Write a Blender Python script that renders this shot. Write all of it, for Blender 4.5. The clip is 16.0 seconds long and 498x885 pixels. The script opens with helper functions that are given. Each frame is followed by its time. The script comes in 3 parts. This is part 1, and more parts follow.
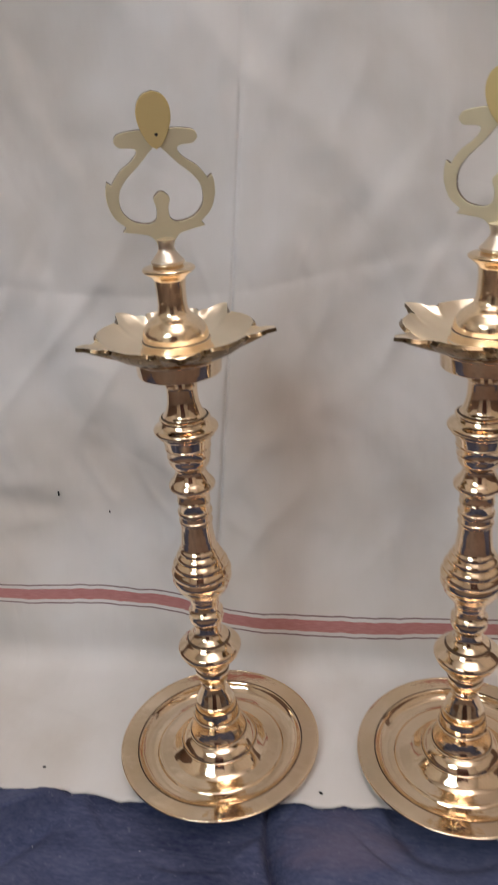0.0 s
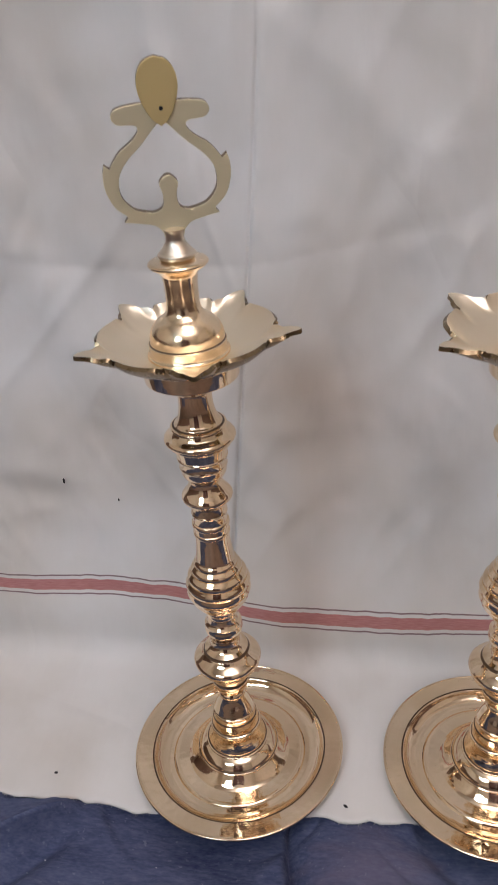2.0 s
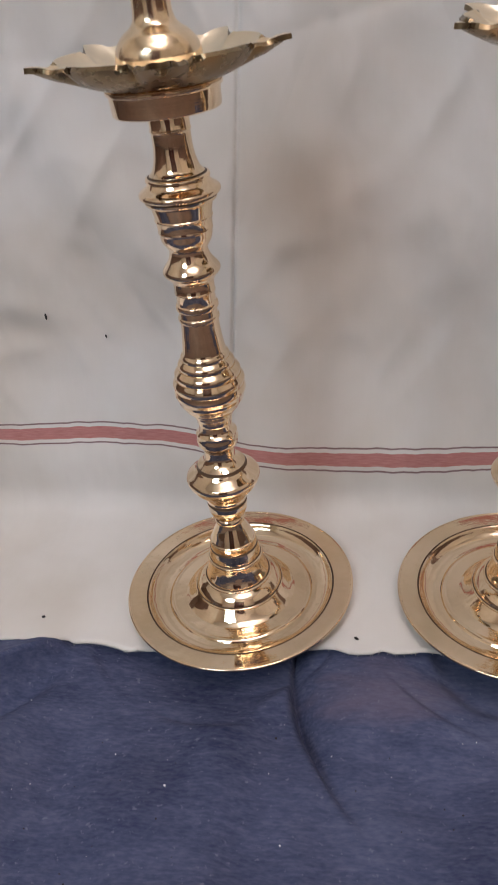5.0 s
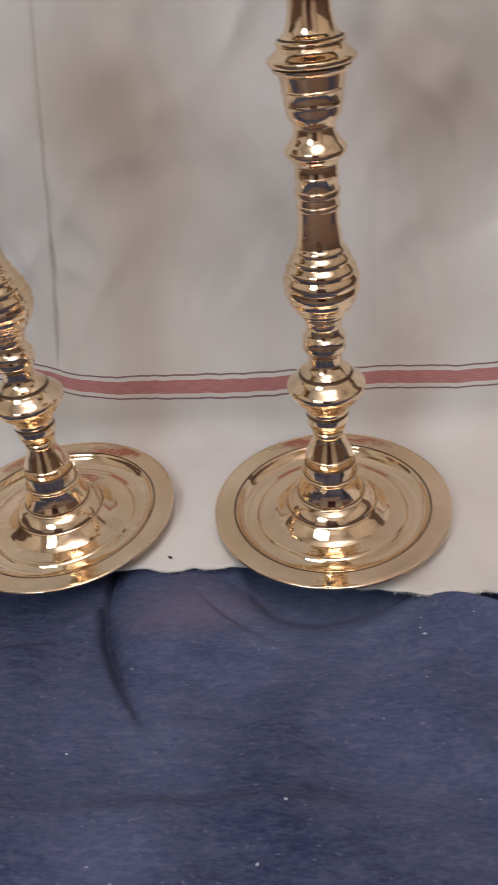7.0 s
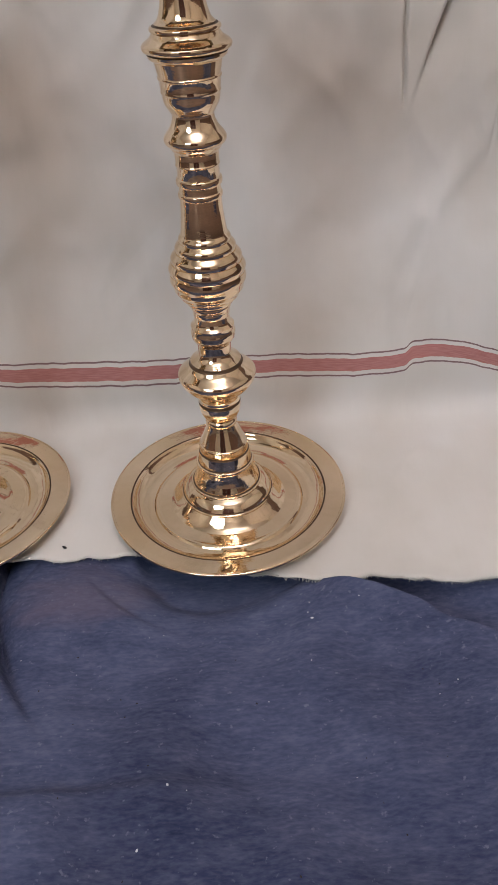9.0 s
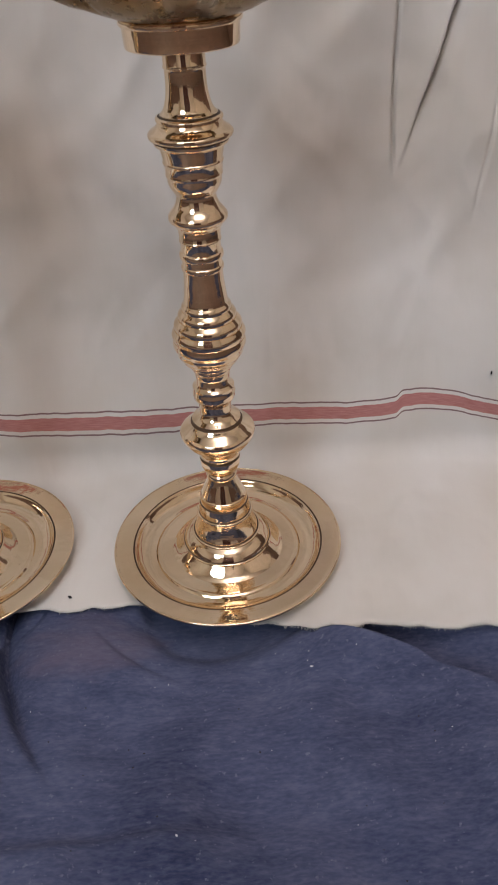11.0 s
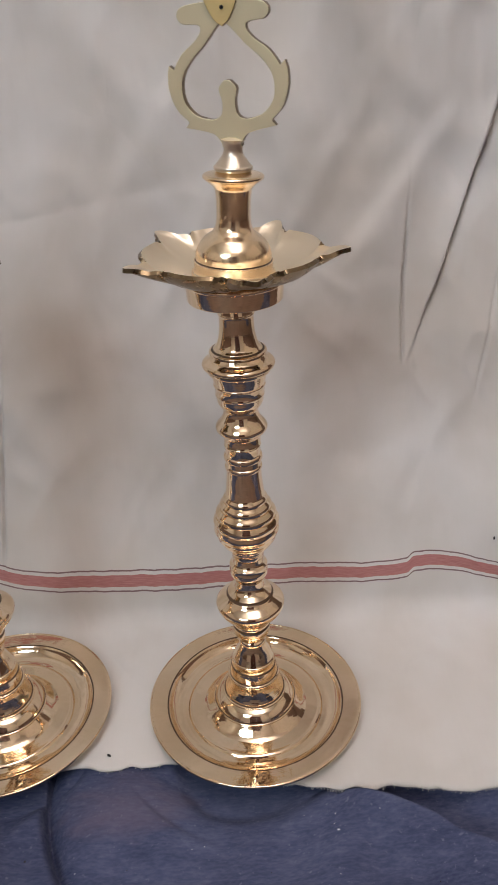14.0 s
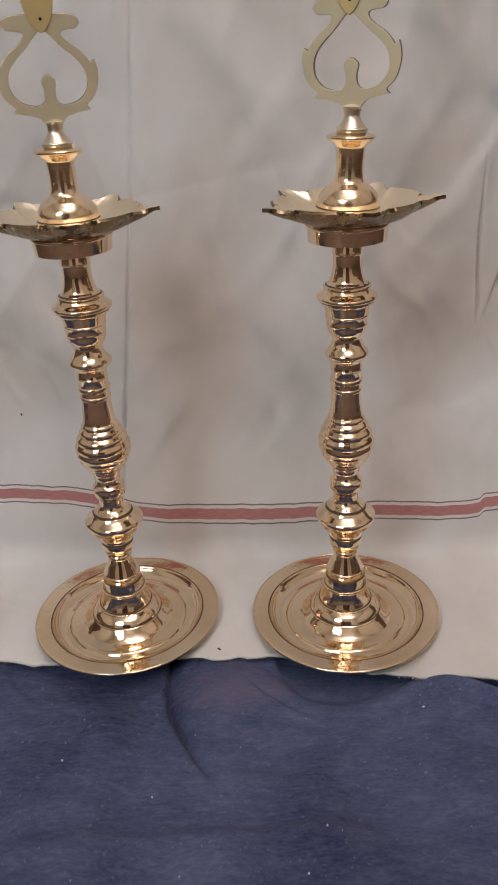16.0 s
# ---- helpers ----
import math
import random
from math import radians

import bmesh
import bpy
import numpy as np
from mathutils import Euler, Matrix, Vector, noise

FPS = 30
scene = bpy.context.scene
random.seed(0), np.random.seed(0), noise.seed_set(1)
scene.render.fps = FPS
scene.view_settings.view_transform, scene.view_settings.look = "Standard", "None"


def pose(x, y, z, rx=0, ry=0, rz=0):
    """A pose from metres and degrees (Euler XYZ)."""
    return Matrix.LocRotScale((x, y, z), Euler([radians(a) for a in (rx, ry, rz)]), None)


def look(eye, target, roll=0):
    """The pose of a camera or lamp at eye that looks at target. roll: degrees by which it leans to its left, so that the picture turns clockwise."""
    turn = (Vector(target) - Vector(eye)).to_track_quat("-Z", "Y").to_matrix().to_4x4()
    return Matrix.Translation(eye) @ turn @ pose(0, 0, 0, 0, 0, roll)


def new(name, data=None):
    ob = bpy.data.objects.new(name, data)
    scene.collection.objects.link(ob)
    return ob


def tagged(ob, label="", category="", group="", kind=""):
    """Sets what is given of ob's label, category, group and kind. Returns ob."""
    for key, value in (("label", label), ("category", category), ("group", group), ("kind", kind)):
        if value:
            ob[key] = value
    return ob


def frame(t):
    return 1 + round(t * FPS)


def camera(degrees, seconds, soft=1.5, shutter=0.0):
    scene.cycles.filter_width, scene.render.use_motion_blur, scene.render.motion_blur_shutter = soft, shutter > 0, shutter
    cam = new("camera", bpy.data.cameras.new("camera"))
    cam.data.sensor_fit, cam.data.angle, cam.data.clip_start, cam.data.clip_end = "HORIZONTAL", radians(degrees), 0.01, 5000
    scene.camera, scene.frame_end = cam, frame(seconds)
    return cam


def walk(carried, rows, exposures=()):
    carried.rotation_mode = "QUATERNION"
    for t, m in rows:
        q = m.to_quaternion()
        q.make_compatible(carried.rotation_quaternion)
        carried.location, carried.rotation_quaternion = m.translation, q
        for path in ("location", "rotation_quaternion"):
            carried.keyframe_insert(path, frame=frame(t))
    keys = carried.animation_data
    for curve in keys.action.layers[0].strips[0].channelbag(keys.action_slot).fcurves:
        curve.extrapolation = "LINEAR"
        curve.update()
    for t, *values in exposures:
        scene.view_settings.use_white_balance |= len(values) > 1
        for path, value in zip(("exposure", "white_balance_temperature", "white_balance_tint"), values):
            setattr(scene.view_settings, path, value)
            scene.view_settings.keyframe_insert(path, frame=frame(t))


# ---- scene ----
cam = camera(35.55, 16.0, shutter=0.5)
# seconds, eye (metres), yaw, pitch, roll (degrees)
PATH = [
    (0, -0.0810, -0.4900, 0.5164, 8.85, -24.81, -4.17),
    (0.5, -0.0912, -0.4463, 0.5410, 10.08, -25.81, -5.24),
    (1, -0.0906, -0.4319, 0.5502, 10.90, -27.44, -5.34),
    (1.5, -0.0892, -0.4174, 0.5523, 11.19, -29.38, -5.31),
    (2, -0.0947, -0.4154, 0.5407, 10.31, -30.31, -5.14),
    (2.5, -0.0940, -0.4116, 0.5185, 10.47, -30.92, -5.38),
    (3, -0.0918, -0.4081, 0.4938, 11.02, -31.31, -5.74),
    (3.5, -0.0924, -0.4045, 0.4741, 11.23, -32.11, -6.02),
    (6, -0.0801, -0.4328, 0.3863, 12.11, -33.82, -8.46),
    (6.5, -0.0387, -0.4316, 0.3817, 9.96, -35.06, -7.57),
    (7, 0.0073, -0.4287, 0.3757, 8.12, -35.93, -6.88),
    (7.5, 0.0305, -0.4245, 0.3725, 5.58, -36.81, -5.80),
    (8, 0.0417, -0.4262, 0.3739, 3.79, -37.22, -4.67),
    (8.5, 0.0414, -0.4288, 0.3744, 3.01, -37.27, -4.21),
    (9, 0.0373, -0.4280, 0.3753, 2.52, -37.35, -3.87),
    (11.5, 0.0282, -0.4296, 0.4196, 0.77, -35.32, -3.44),
    (12, 0.0246, -0.4309, 0.4300, 0.39, -33.47, -3.26),
    (12.5, 0.0230, -0.4283, 0.4479, 0.37, -32.30, -3.21),
    (13, 0.0236, -0.4284, 0.4688, 0.59, -31.16, -3.42),
    (13.5, 0.0154, -0.4367, 0.4827, -0.26, -29.66, -2.81),
    (14, 0.0059, -0.4478, 0.4929, 0.10, -29.30, -2.58),
    (14.5, -0.0104, -0.4696, 0.4945, 1.27, -29.15, -2.81),
    (15, -0.0328, -0.5007, 0.4891, 2.13, -28.50, -3.22),
    (15.5, -0.0416, -0.5351, 0.4806, 3.15, -27.71, -3.42),
    (16, -0.0414, -0.5734, 0.4663, 3.76, -26.63, -3.22),
]
# seconds, stops, kelvin, tint
EXPOSURES = [(0, -0.04, 6300, 12), (0.5, -0.16, 6000, 13), (1.0, -0.04, 6000, 13), (1.5, 0.0, 6000, 13), (3.5, 0.03, 6100, 13), (6.5, 0.08, 6200, 12), (9, 0.06, 6200, 12), (12, -0.07, 6250, 12), (14, 0.03, 6250, 12), (16, -0.10, 6400, 13)]
walk(cam, [(t, pose(x, y, z, 90 + pitch, 0, yaw) @ pose(0, 0, 0, 0, 0, roll)) for t, x, y, z, yaw, pitch, roll in PATH], EXPOSURES)

# ---------------------------------------------------------------- light
world = bpy.data.worlds.new("world")
world.use_nodes = True
world.node_tree.nodes["Background"].inputs[0].default_value = (0.75, 0.85, 1.0, 1)
world.node_tree.nodes["Background"].inputs[1].default_value = 0.3
scene.world = world


def area_lamp(name, eye, target, size_x, size_y, watts, colour, shape="RECTANGLE"):
    data = bpy.data.lights.new(name, "AREA")
    data.shape, data.size, data.size_y, data.energy, data.color = shape, size_x, size_y, watts, colour
    ob = new(name, data)
    ob.matrix_world = look(eye, target)
    return ob


# a cool white shaded bulb high in front of the lamps, a warmer light overhead, and an added, unseen fill that
# brightens the pale ceiling
area_lamp("bulb_light", (-1.02, -1.95, 1.92), (-0.05, 0.1, 0.25), 0.95, 0.95, 17.8, (0.72, 0.90, 1.0), "DISK")
area_lamp("ceiling_light", (0.05, -0.25, 2.50), (0.05, -0.25, 0.0), 0.9, 0.35, 8.5, (1.0, 0.89, 0.86))
area_lamp("ceiling_fill", (0.25, -1.25, 2.20), (0.25, -1.25, 2.6), 1.0, 0.8, 35.5, (1.0, 0.912, 0.912))


# ---------------------------------------------------------------- materials
def material(name):
    m = bpy.data.materials.new(name)
    m.use_nodes = True
    t = m.node_tree
    return m, t, t.nodes["Principled BSDF"]


def texture(t, kind, coords, scale, detail=3.0, stretch=(1, 1, 1)):
    mp = t.nodes.new("ShaderNodeMapping")
    mp.inputs["Scale"].default_value = stretch
    t.links.new(coords, mp.inputs["Vector"])
    n = t.nodes.new(kind)
    n.inputs["Scale"].default_value = scale
    if "Detail" in n.inputs:
        n.inputs["Detail"].default_value = detail
    t.links.new(mp.outputs[0], n.inputs["Vector"])
    return n


def ramp(t, fac, *stops):
    n = t.nodes.new("ShaderNodeValToRGB")
    while len(n.color_ramp.elements) < len(stops):
        n.color_ramp.elements.new(0.5)
    for e, (pos, col) in zip(n.color_ramp.elements, stops):
        e.position, e.color = pos, (*col, 1) if len(col) == 3 else col
    t.links.new(fac, n.inputs[0])
    return n.outputs[0]


def mixed(t, fac, a, b, mode="MIX"):
    n = t.nodes.new("ShaderNodeMix")
    n.data_type, n.blend_type = "RGBA", mode
    for value, slot in ((fac, 0), (a, 6), (b, 7)):
        if isinstance(value, (int, float, tuple)):
            n.inputs[slot].default_value = value
        else:
            t.links.new(value, n.inputs[slot])
    return n.outputs[2]


def maths(t, op, a, b=0.0, c=0.0):
    n = t.nodes.new("ShaderNodeMath")
    n.operation = op
    for slot, value in enumerate((a, b, c)):
        if isinstance(value, (int, float)):
            n.inputs[slot].default_value = value
        else:
            t.links.new(value, n.inputs[slot])
    return n.outputs[0]


def bumped(t, bsdf, *layers):
    """Stacks (height socket, strength, distance) as bumps."""
    last = None
    for height, strength, distance in layers:
        b = t.nodes.new("ShaderNodeBump")
        b.inputs["Strength"].default_value, b.inputs["Distance"].default_value = strength, distance
        t.links.new(height, b.inputs["Height"])
        if last:
            t.links.new(last, b.inputs["Normal"])
        last = b.outputs[0]
    t.links.new(last, bsdf.inputs["Normal"])


def brass_material(name, colour, rough, turned, metal=1.0):
    """Polished brass: faint tarnish, a little waviness of the casting, and fine rings left by the lathe."""
    m, t, b = material(name)
    at = t.nodes.new("ShaderNodeTexCoord").outputs["Object"]
    blotch = texture(t, "ShaderNodeTexNoise", at, 22, 4).outputs["Fac"]
    fine = texture(t, "ShaderNodeTexNoise", at, 160, 3).outputs["Fac"]
    dark = tuple(c * k for c, k in zip(colour, (0.92, 0.89, 0.83) if turned else (0.98, 0.97, 0.95)))
    t.links.new(ramp(t, blotch, (0.35, dark), (0.62, colour)), b.inputs["Base Color"])
    b.inputs["Metallic"].default_value = metal
    t.links.new(ramp(t, fine, (0.3, (rough * (0.7 if turned else 0.9),) * 3), (0.75, (rough * (1.7 if turned else 1.15),) * 3)), b.inputs["Roughness"])
    layers = [(fine, 0.015, 0.0005)]
    if turned:
        layers = [(texture(t, "ShaderNodeTexNoise", at, 45, 2).outputs["Fac"], 0.36, 0.002), (texture(t, "ShaderNodeTexNoise", at, 190, 2).outputs["Fac"], 0.14, 0.0006)]
        sep = t.nodes.new("ShaderNodeSeparateXYZ")
        t.links.new(at, sep.inputs[0])
        r = maths(t, "SQRT", maths(t, "ADD", maths(t, "MULTIPLY", sep.outputs[0], sep.outputs[0]), maths(t, "MULTIPLY", sep.outputs[1], sep.outputs[1])))
        rings = t.nodes.new("ShaderNodeTexNoise")
        rings.noise_dimensions = "1D"
        rings.inputs["Scale"].default_value, rings.inputs["Detail"].default_value = 900, 2
        t.links.new(maths(t, "ADD", r, sep.outputs[2]), rings.inputs["W"])
        layers.append((rings.outputs["Fac"], 0.06, 0.0004))
    bumped(t, b, *layers)
    return m


BRASS = brass_material("polished_brass", (0.97, 0.788, 0.575), 0.055, True)
LEAF_BRASS = brass_material("golden_brass", (0.83, 0.65, 0.30), 0.46, False, 0.35)
SHEET_BRASS = brass_material("satin_brass", (0.84, 0.75, 0.51), 0.42, False, 0.35)
DOME_BRASS = brass_material("worn_brass", (0.97, 0.785, 0.55), 0.17, True)
NECK_BRASS = brass_material("dull_brass", (0.87, 0.765, 0.63), 0.36, False)
DISH_BRASS = brass_material("beaten_brass", (0.95, 0.84, 0.66), 0.34, False)
# dark brass that paints shade into the scored grooves
GROOVE_SHADE = brass_material("groove_shade", (0.15, 0.085, 0.045), 0.45, False, 0.4)
# darker brass for the dish undersides and rims and the finial's cut edges
DARK_BRASS = brass_material("dark_brass", (0.28, 0.205, 0.12), 0.28, False)


def white_cotton():
    """Unbleached cotton: woven threads, faint soiling, ironed-in creases, and a red border between two dark lines at v = 0."""
    m, t, b = material("white_cotton")
    uv = t.nodes.new("ShaderNodeUVMap").outputs[0]
    sep = t.nodes.new("ShaderNodeSeparateXYZ")
    t.links.new(uv, sep.inputs[0])
    u, v = sep.outputs[0], sep.outputs[1]
    soil = texture(t, "ShaderNodeTexNoise", uv, 7, 5).outputs["Fac"]
    cloth = ramp(t, soil, (0.28, (0.60, 0.565, 0.52)), (0.5, (0.70, 0.675, 0.645)), (0.75, (0.77, 0.755, 0.74)))
    stain = texture(t, "ShaderNodeTexNoise", uv, 4.2, 3, (1.3, 0.8, 1)).outputs["Fac"]
    cloth = mixed(t, ramp(t, stain, (0.46, (0, 0, 0)), (0.68, (0.55, 0.55, 0.55))), cloth, (0.575, 0.515, 0.44, 1))
    slub = texture(t, "ShaderNodeTexNoise", uv, 60, 3, (6, 0.7, 1)).outputs["Fac"]
    cloth = mixed(t, 0.015, cloth, ramp(t, slub, (0.3, (0.35, 0.33, 0.31)), (0.7, (1, 1, 1))), "MULTIPLY")
    wob = texture(t, "ShaderNodeTexNoise", uv, 55, 3, (1, 0, 1)).outputs["Fac"]
    vv = maths(t, "ABSOLUTE", maths(t, "ADD", v, maths(t, "MULTIPLY", maths(t, "SUBTRACT", wob, 0.5), 0.0036)))
    thread = texture(t, "ShaderNodeTexNoise", uv, 420, 2, (0.25, 3, 1)).outputs["Fac"]
    red = ramp(t, thread, (0.3, (0.42, 0.175, 0.16)), (0.7, (0.52, 0.25, 0.235)))
    band = maths(t, "LESS_THAN", vv, 0.0051)
    line = maths(t, "COMPARE", vv, 0.0088, 0.00066)
    cloth = mixed(t, band, cloth, red)
    cloth = mixed(t, maths(t, "MULTIPLY", line, 0.85), cloth, (0.15, 0.065, 0.072, 1))
    t.links.new(cloth, b.inputs["Base Color"])
    b.inputs["Roughness"].default_value = 0.92
    b.inputs["Specular IOR Level"].default_value = 0.15
    b.inputs["Sheen Weight"].default_value = 0.08
    warp = texture(t, "ShaderNodeTexWave", uv, 700, 0)
    weft = texture(t, "ShaderNodeTexWave", uv, 640, 0)
    weft.bands_direction = "Y"
    weave = maths(t, "MULTIPLY", warp.outputs["Fac"], weft.outputs["Fac"])
    rumple = texture(t, "ShaderNodeTexNoise", uv, 16, 3, (1.0, 0.55, 1)).outputs["Fac"]
    crease = texture(t, "ShaderNodeTexVoronoi", uv, 5.5, 0, (1, 0.8, 1))
    crease.feature = "DISTANCE_TO_EDGE"
    cr = ramp(t, crease.outputs["Distance"], (0.0, (0, 0, 0)), (0.035, (1, 1, 1)))
    bumped(t, b, (weave, 0.12, 0.0002), (rumple, 0.6, 0.008), (cr, 0.16, 0.002))
    return m


def blue_cotton():
    """Faded indigo cotton with a brushed nap; broad pale and dark patches paint in fold shading."""
    m, t, b = material("indigo_cotton")
    at = t.nodes.new("ShaderNodeTexCoord").outputs["Object"]
    streak = texture(t, "ShaderNodeTexNoise", at, 38, 4, (0.55, 1.6, 1)).outputs["Fac"]
    patch = texture(t, "ShaderNodeTexNoise", at, 5.3, 4, (1.2, 1.0, 1)).outputs["Fac"]
    nap = texture(t, "ShaderNodeTexNoise", at, 420, 3, (0.5, 1.4, 1)).outputs["Fac"]
    slub = texture(t, "ShaderNodeTexNoise", at, 190, 4, (0.35, 1.5, 1)).outputs["Fac"]
    fleck = texture(t, "ShaderNodeTexNoise", at, 260, 2, (1.0, 1.2, 1)).outputs["Fac"]
    col = ramp(t, patch, (0.34, (0.020, 0.028, 0.071)), (0.66, (0.110, 0.130, 0.225)))
    col = mixed(t, 0.28, col, ramp(t, streak, (0.38, (0.023, 0.033, 0.081)), (0.70, (0.129, 0.146, 0.237))))
    col = mixed(t, 0.20, col, ramp(t, nap, (0.35, (0.023, 0.028, 0.069)), (0.75, (0.217, 0.219, 0.303))))
    col = mixed(t, 0.10, col, ramp(t, slub, (0.36, (0.012, 0.017, 0.048)), (0.52, (0.079, 0.094, 0.175)), (0.72, (0.296, 0.307, 0.404))))
    col = mixed(t, ramp(t, fleck, (0.66, (0, 0, 0)), (0.76, (0.255, 0.255, 0.255))), col, (0.34, 0.35, 0.43, 1))
    # warm light thrown back by the brass, painted on between the lamps
    sep = t.nodes.new("ShaderNodeSeparateXYZ")
    t.links.new(at, sep.inputs[0])
    dx = maths(t, "MULTIPLY", maths(t, "ADD", sep.outputs[0], 0.098), 19.0)
    dy = maths(t, "MULTIPLY", maths(t, "ADD", sep.outputs[1], 0.082), 34.0)
    away = maths(t, "ADD", maths(t, "ADD", maths(t, "MULTIPLY", dx, dx), maths(t, "MULTIPLY", dy, dy)), maths(t, "MULTIPLY", maths(t, "SUBTRACT", streak, 0.5), 3.0))
    col = mixed(t, ramp(t, away, (0.0, (0.42, 0.42, 0.42)), (1.2, (0, 0, 0))), col, (0.185, 0.150, 0.195, 1))
    t.links.new(col, b.inputs["Base Color"])
    b.inputs["Roughness"].default_value = 0.95
    b.inputs["Specular IOR Level"].default_value = 0.1
    b.inputs["Sheen Weight"].default_value = 0.03
    b.inputs["Sheen Tint"].default_value = (0.6, 0.65, 0.9, 1)
    rumple = texture(t, "ShaderNodeTexNoise", at, 26, 3).outputs["Fac"]
    bumped(t, b, (nap, 0.35, 0.0006), (rumple, 0.35, 0.004))
    return m


def plain(name, colour, dark, scale, rough):
    m, t, b = material(name)
    at = t.nodes.new("ShaderNodeTexCoord").outputs["Object"]
    n = texture(t, "ShaderNodeTexNoise", at, scale, 5).outputs["Fac"]
    t.links.new(ramp(t, n, (0.3, dark), (0.7, colour)), b.inputs["Base Color"])
    b.inputs["Roughness"].default_value = rough
    bumped(t, b, (texture(t, "ShaderNodeTexNoise", at, scale * 12, 3).outputs["Fac"], 0.10, 0.001))
    return m


def dark_base_wall():
    """Limewashed wall; its dark lower part is added to darken what the brass reflects."""
    m, t, b = material("dark_base_wall")
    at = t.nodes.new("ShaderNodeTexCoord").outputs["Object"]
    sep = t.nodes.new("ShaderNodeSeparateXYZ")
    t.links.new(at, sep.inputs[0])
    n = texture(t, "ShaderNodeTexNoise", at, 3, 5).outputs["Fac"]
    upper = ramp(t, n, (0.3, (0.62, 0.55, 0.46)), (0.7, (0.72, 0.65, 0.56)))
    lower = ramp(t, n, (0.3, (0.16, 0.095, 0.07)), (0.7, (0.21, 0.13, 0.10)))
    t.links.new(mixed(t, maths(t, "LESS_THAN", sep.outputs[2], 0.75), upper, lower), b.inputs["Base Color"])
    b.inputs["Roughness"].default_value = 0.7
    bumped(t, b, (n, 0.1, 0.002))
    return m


WHITE = white_cotton()
BLUE = blue_cotton()
THREAD = plain("cotton_thread", (0.70, 0.68, 0.64), (0.52, 0.50, 0.46), 60, 0.95)
DARK_LINT = plain("dark_lint", (0.03, 0.025, 0.025), (0.015, 0.012, 0.012), 90, 0.9)
PALE_LINT = plain("pale_lint", (0.75, 0.75, 0.78), (0.6, 0.6, 0.62), 90, 0.9)
PLASTER = dark_base_wall()
LIMEWASH = plain("limewash", (0.76, 0.72, 0.66), (0.66, 0.62, 0.56), 3, 0.8)
DOOR = plain("maroon_door", (0.085, 0.018, 0.014), (0.05, 0.012, 0.010), 8, 0.45)
CEILING = plain("ceiling_paint", (0.80, 0.76, 0.70), (0.70, 0.66, 0.60), 2, 0.9)
FLOOR = plain("cement_floor", (0.17, 0.11, 0.085), (0.09, 0.056, 0.042), 5, 0.5)


# ---------------------------------------------------------------- builders
def obj(name, bm, mat, smooth=40):
    me = bpy.data.meshes.new(name)
    bm.to_mesh(me)
    bm.free()
    me.materials.append(mat)
    if smooth:
        me.shade_smooth()
        me.set_sharp_from_angle(angle=radians(smooth))
    return new(name, me)


def part(name, bm, mat, parent, label="", smooth=40):
    ob = obj(name, bm, mat, smooth)
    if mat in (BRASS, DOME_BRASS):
        ob.data.materials.append(GROOVE_SHADE)
    ob.parent = parent
    return tagged(ob, label)


def box(size, at):
    bm = bmesh.new()
    bmesh.ops.create_cube(bm, size=1.0, matrix=Matrix.Translation(at) @ Matrix.Diagonal((*size, 1)))
    return bm


def smooth_run(run, n=5):
    """Catmull-Rom points through a run of (radius, height)."""
    if len(run) < 3:
        return list(run)
    p = [Vector(q) for q in run]
    p = [2 * p[0] - p[1]] + p + [2 * p[-1] - p[-2]]
    out = []
    for i in range(1, len(p) - 2):
        a, b, c, d = p[i - 1:i + 3]
        for k in range(n):
            s = k / n
            out.append(0.5 * (2 * b + (c - a) * s + (2 * a - 5 * b + 4 * c - d) * s * s + (3 * b - a - 3 * c + d) * s ** 3))
    out.append(p[-2])
    return out


GROOVE_DARK = "dull"


def lathe(runs, turns=96):
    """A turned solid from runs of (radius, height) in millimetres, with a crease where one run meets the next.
    A run led by the groove marker is a scored groove, its shade painted in as dark brass."""
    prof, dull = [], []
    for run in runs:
        in_groove = run[0] == GROOVE_DARK
        pts = [Vector(q) for q in smooth_run(run[1:] if in_groove else run)]
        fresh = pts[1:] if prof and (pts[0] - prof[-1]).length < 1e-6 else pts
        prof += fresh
        dull += [in_groove] * len(fresh)
    prof = [Vector((max(r, 0.05), z)) * 0.001 for r, z in prof]
    bm = bmesh.new()
    loops = []
    for q in prof:
        loops.append([bm.verts.new((q.x * math.cos(a), q.x * math.sin(a), q.y)) for a in (2 * math.pi * k / turns for k in range(turns))])
    for lo, hi, in_groove in zip(loops, loops[1:], dull[1:]):
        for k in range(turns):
            bm.faces.new((lo[k], lo[(k + 1) % turns], hi[(k + 1) % turns], hi[k])).material_index = int(in_groove)
    bm.faces.new(list(reversed(loops[0])))
    bm.faces.new(loops[-1])
    bmesh.ops.recalc_face_normals(bm, faces=bm.faces)
    return bm


def ribs(r0, z0, r1, z1, count, proud):
    """Runs of rounded ribs on a straight slope."""
    out = []
    for k in range(count):
        a, b = k / count, (k + 1) / count
        m = (a + b) / 2
        out.append([(r0 + (r1 - r0) * a, z0 + (z1 - z0) * a), (r0 + (r1 - r0) * m + proud, z0 + (z1 - z0) * m), (r0 + (r1 - r0) * b, z0 + (z1 - z0) * b)])
    return out


# ---------------------------------------------------------------- the room
def wall(name, size, at, mat):
    return tagged(obj(name, box(size, at), mat, 0), kind="structure")


wall("floor", (5.0, 5.0, 0.1), (0, -0.6, -0.085), FLOOR)
wall("ceiling", (5.0, 5.0, 0.1), (0, -0.6, 2.65), CEILING)
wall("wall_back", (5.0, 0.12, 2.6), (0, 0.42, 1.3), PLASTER)
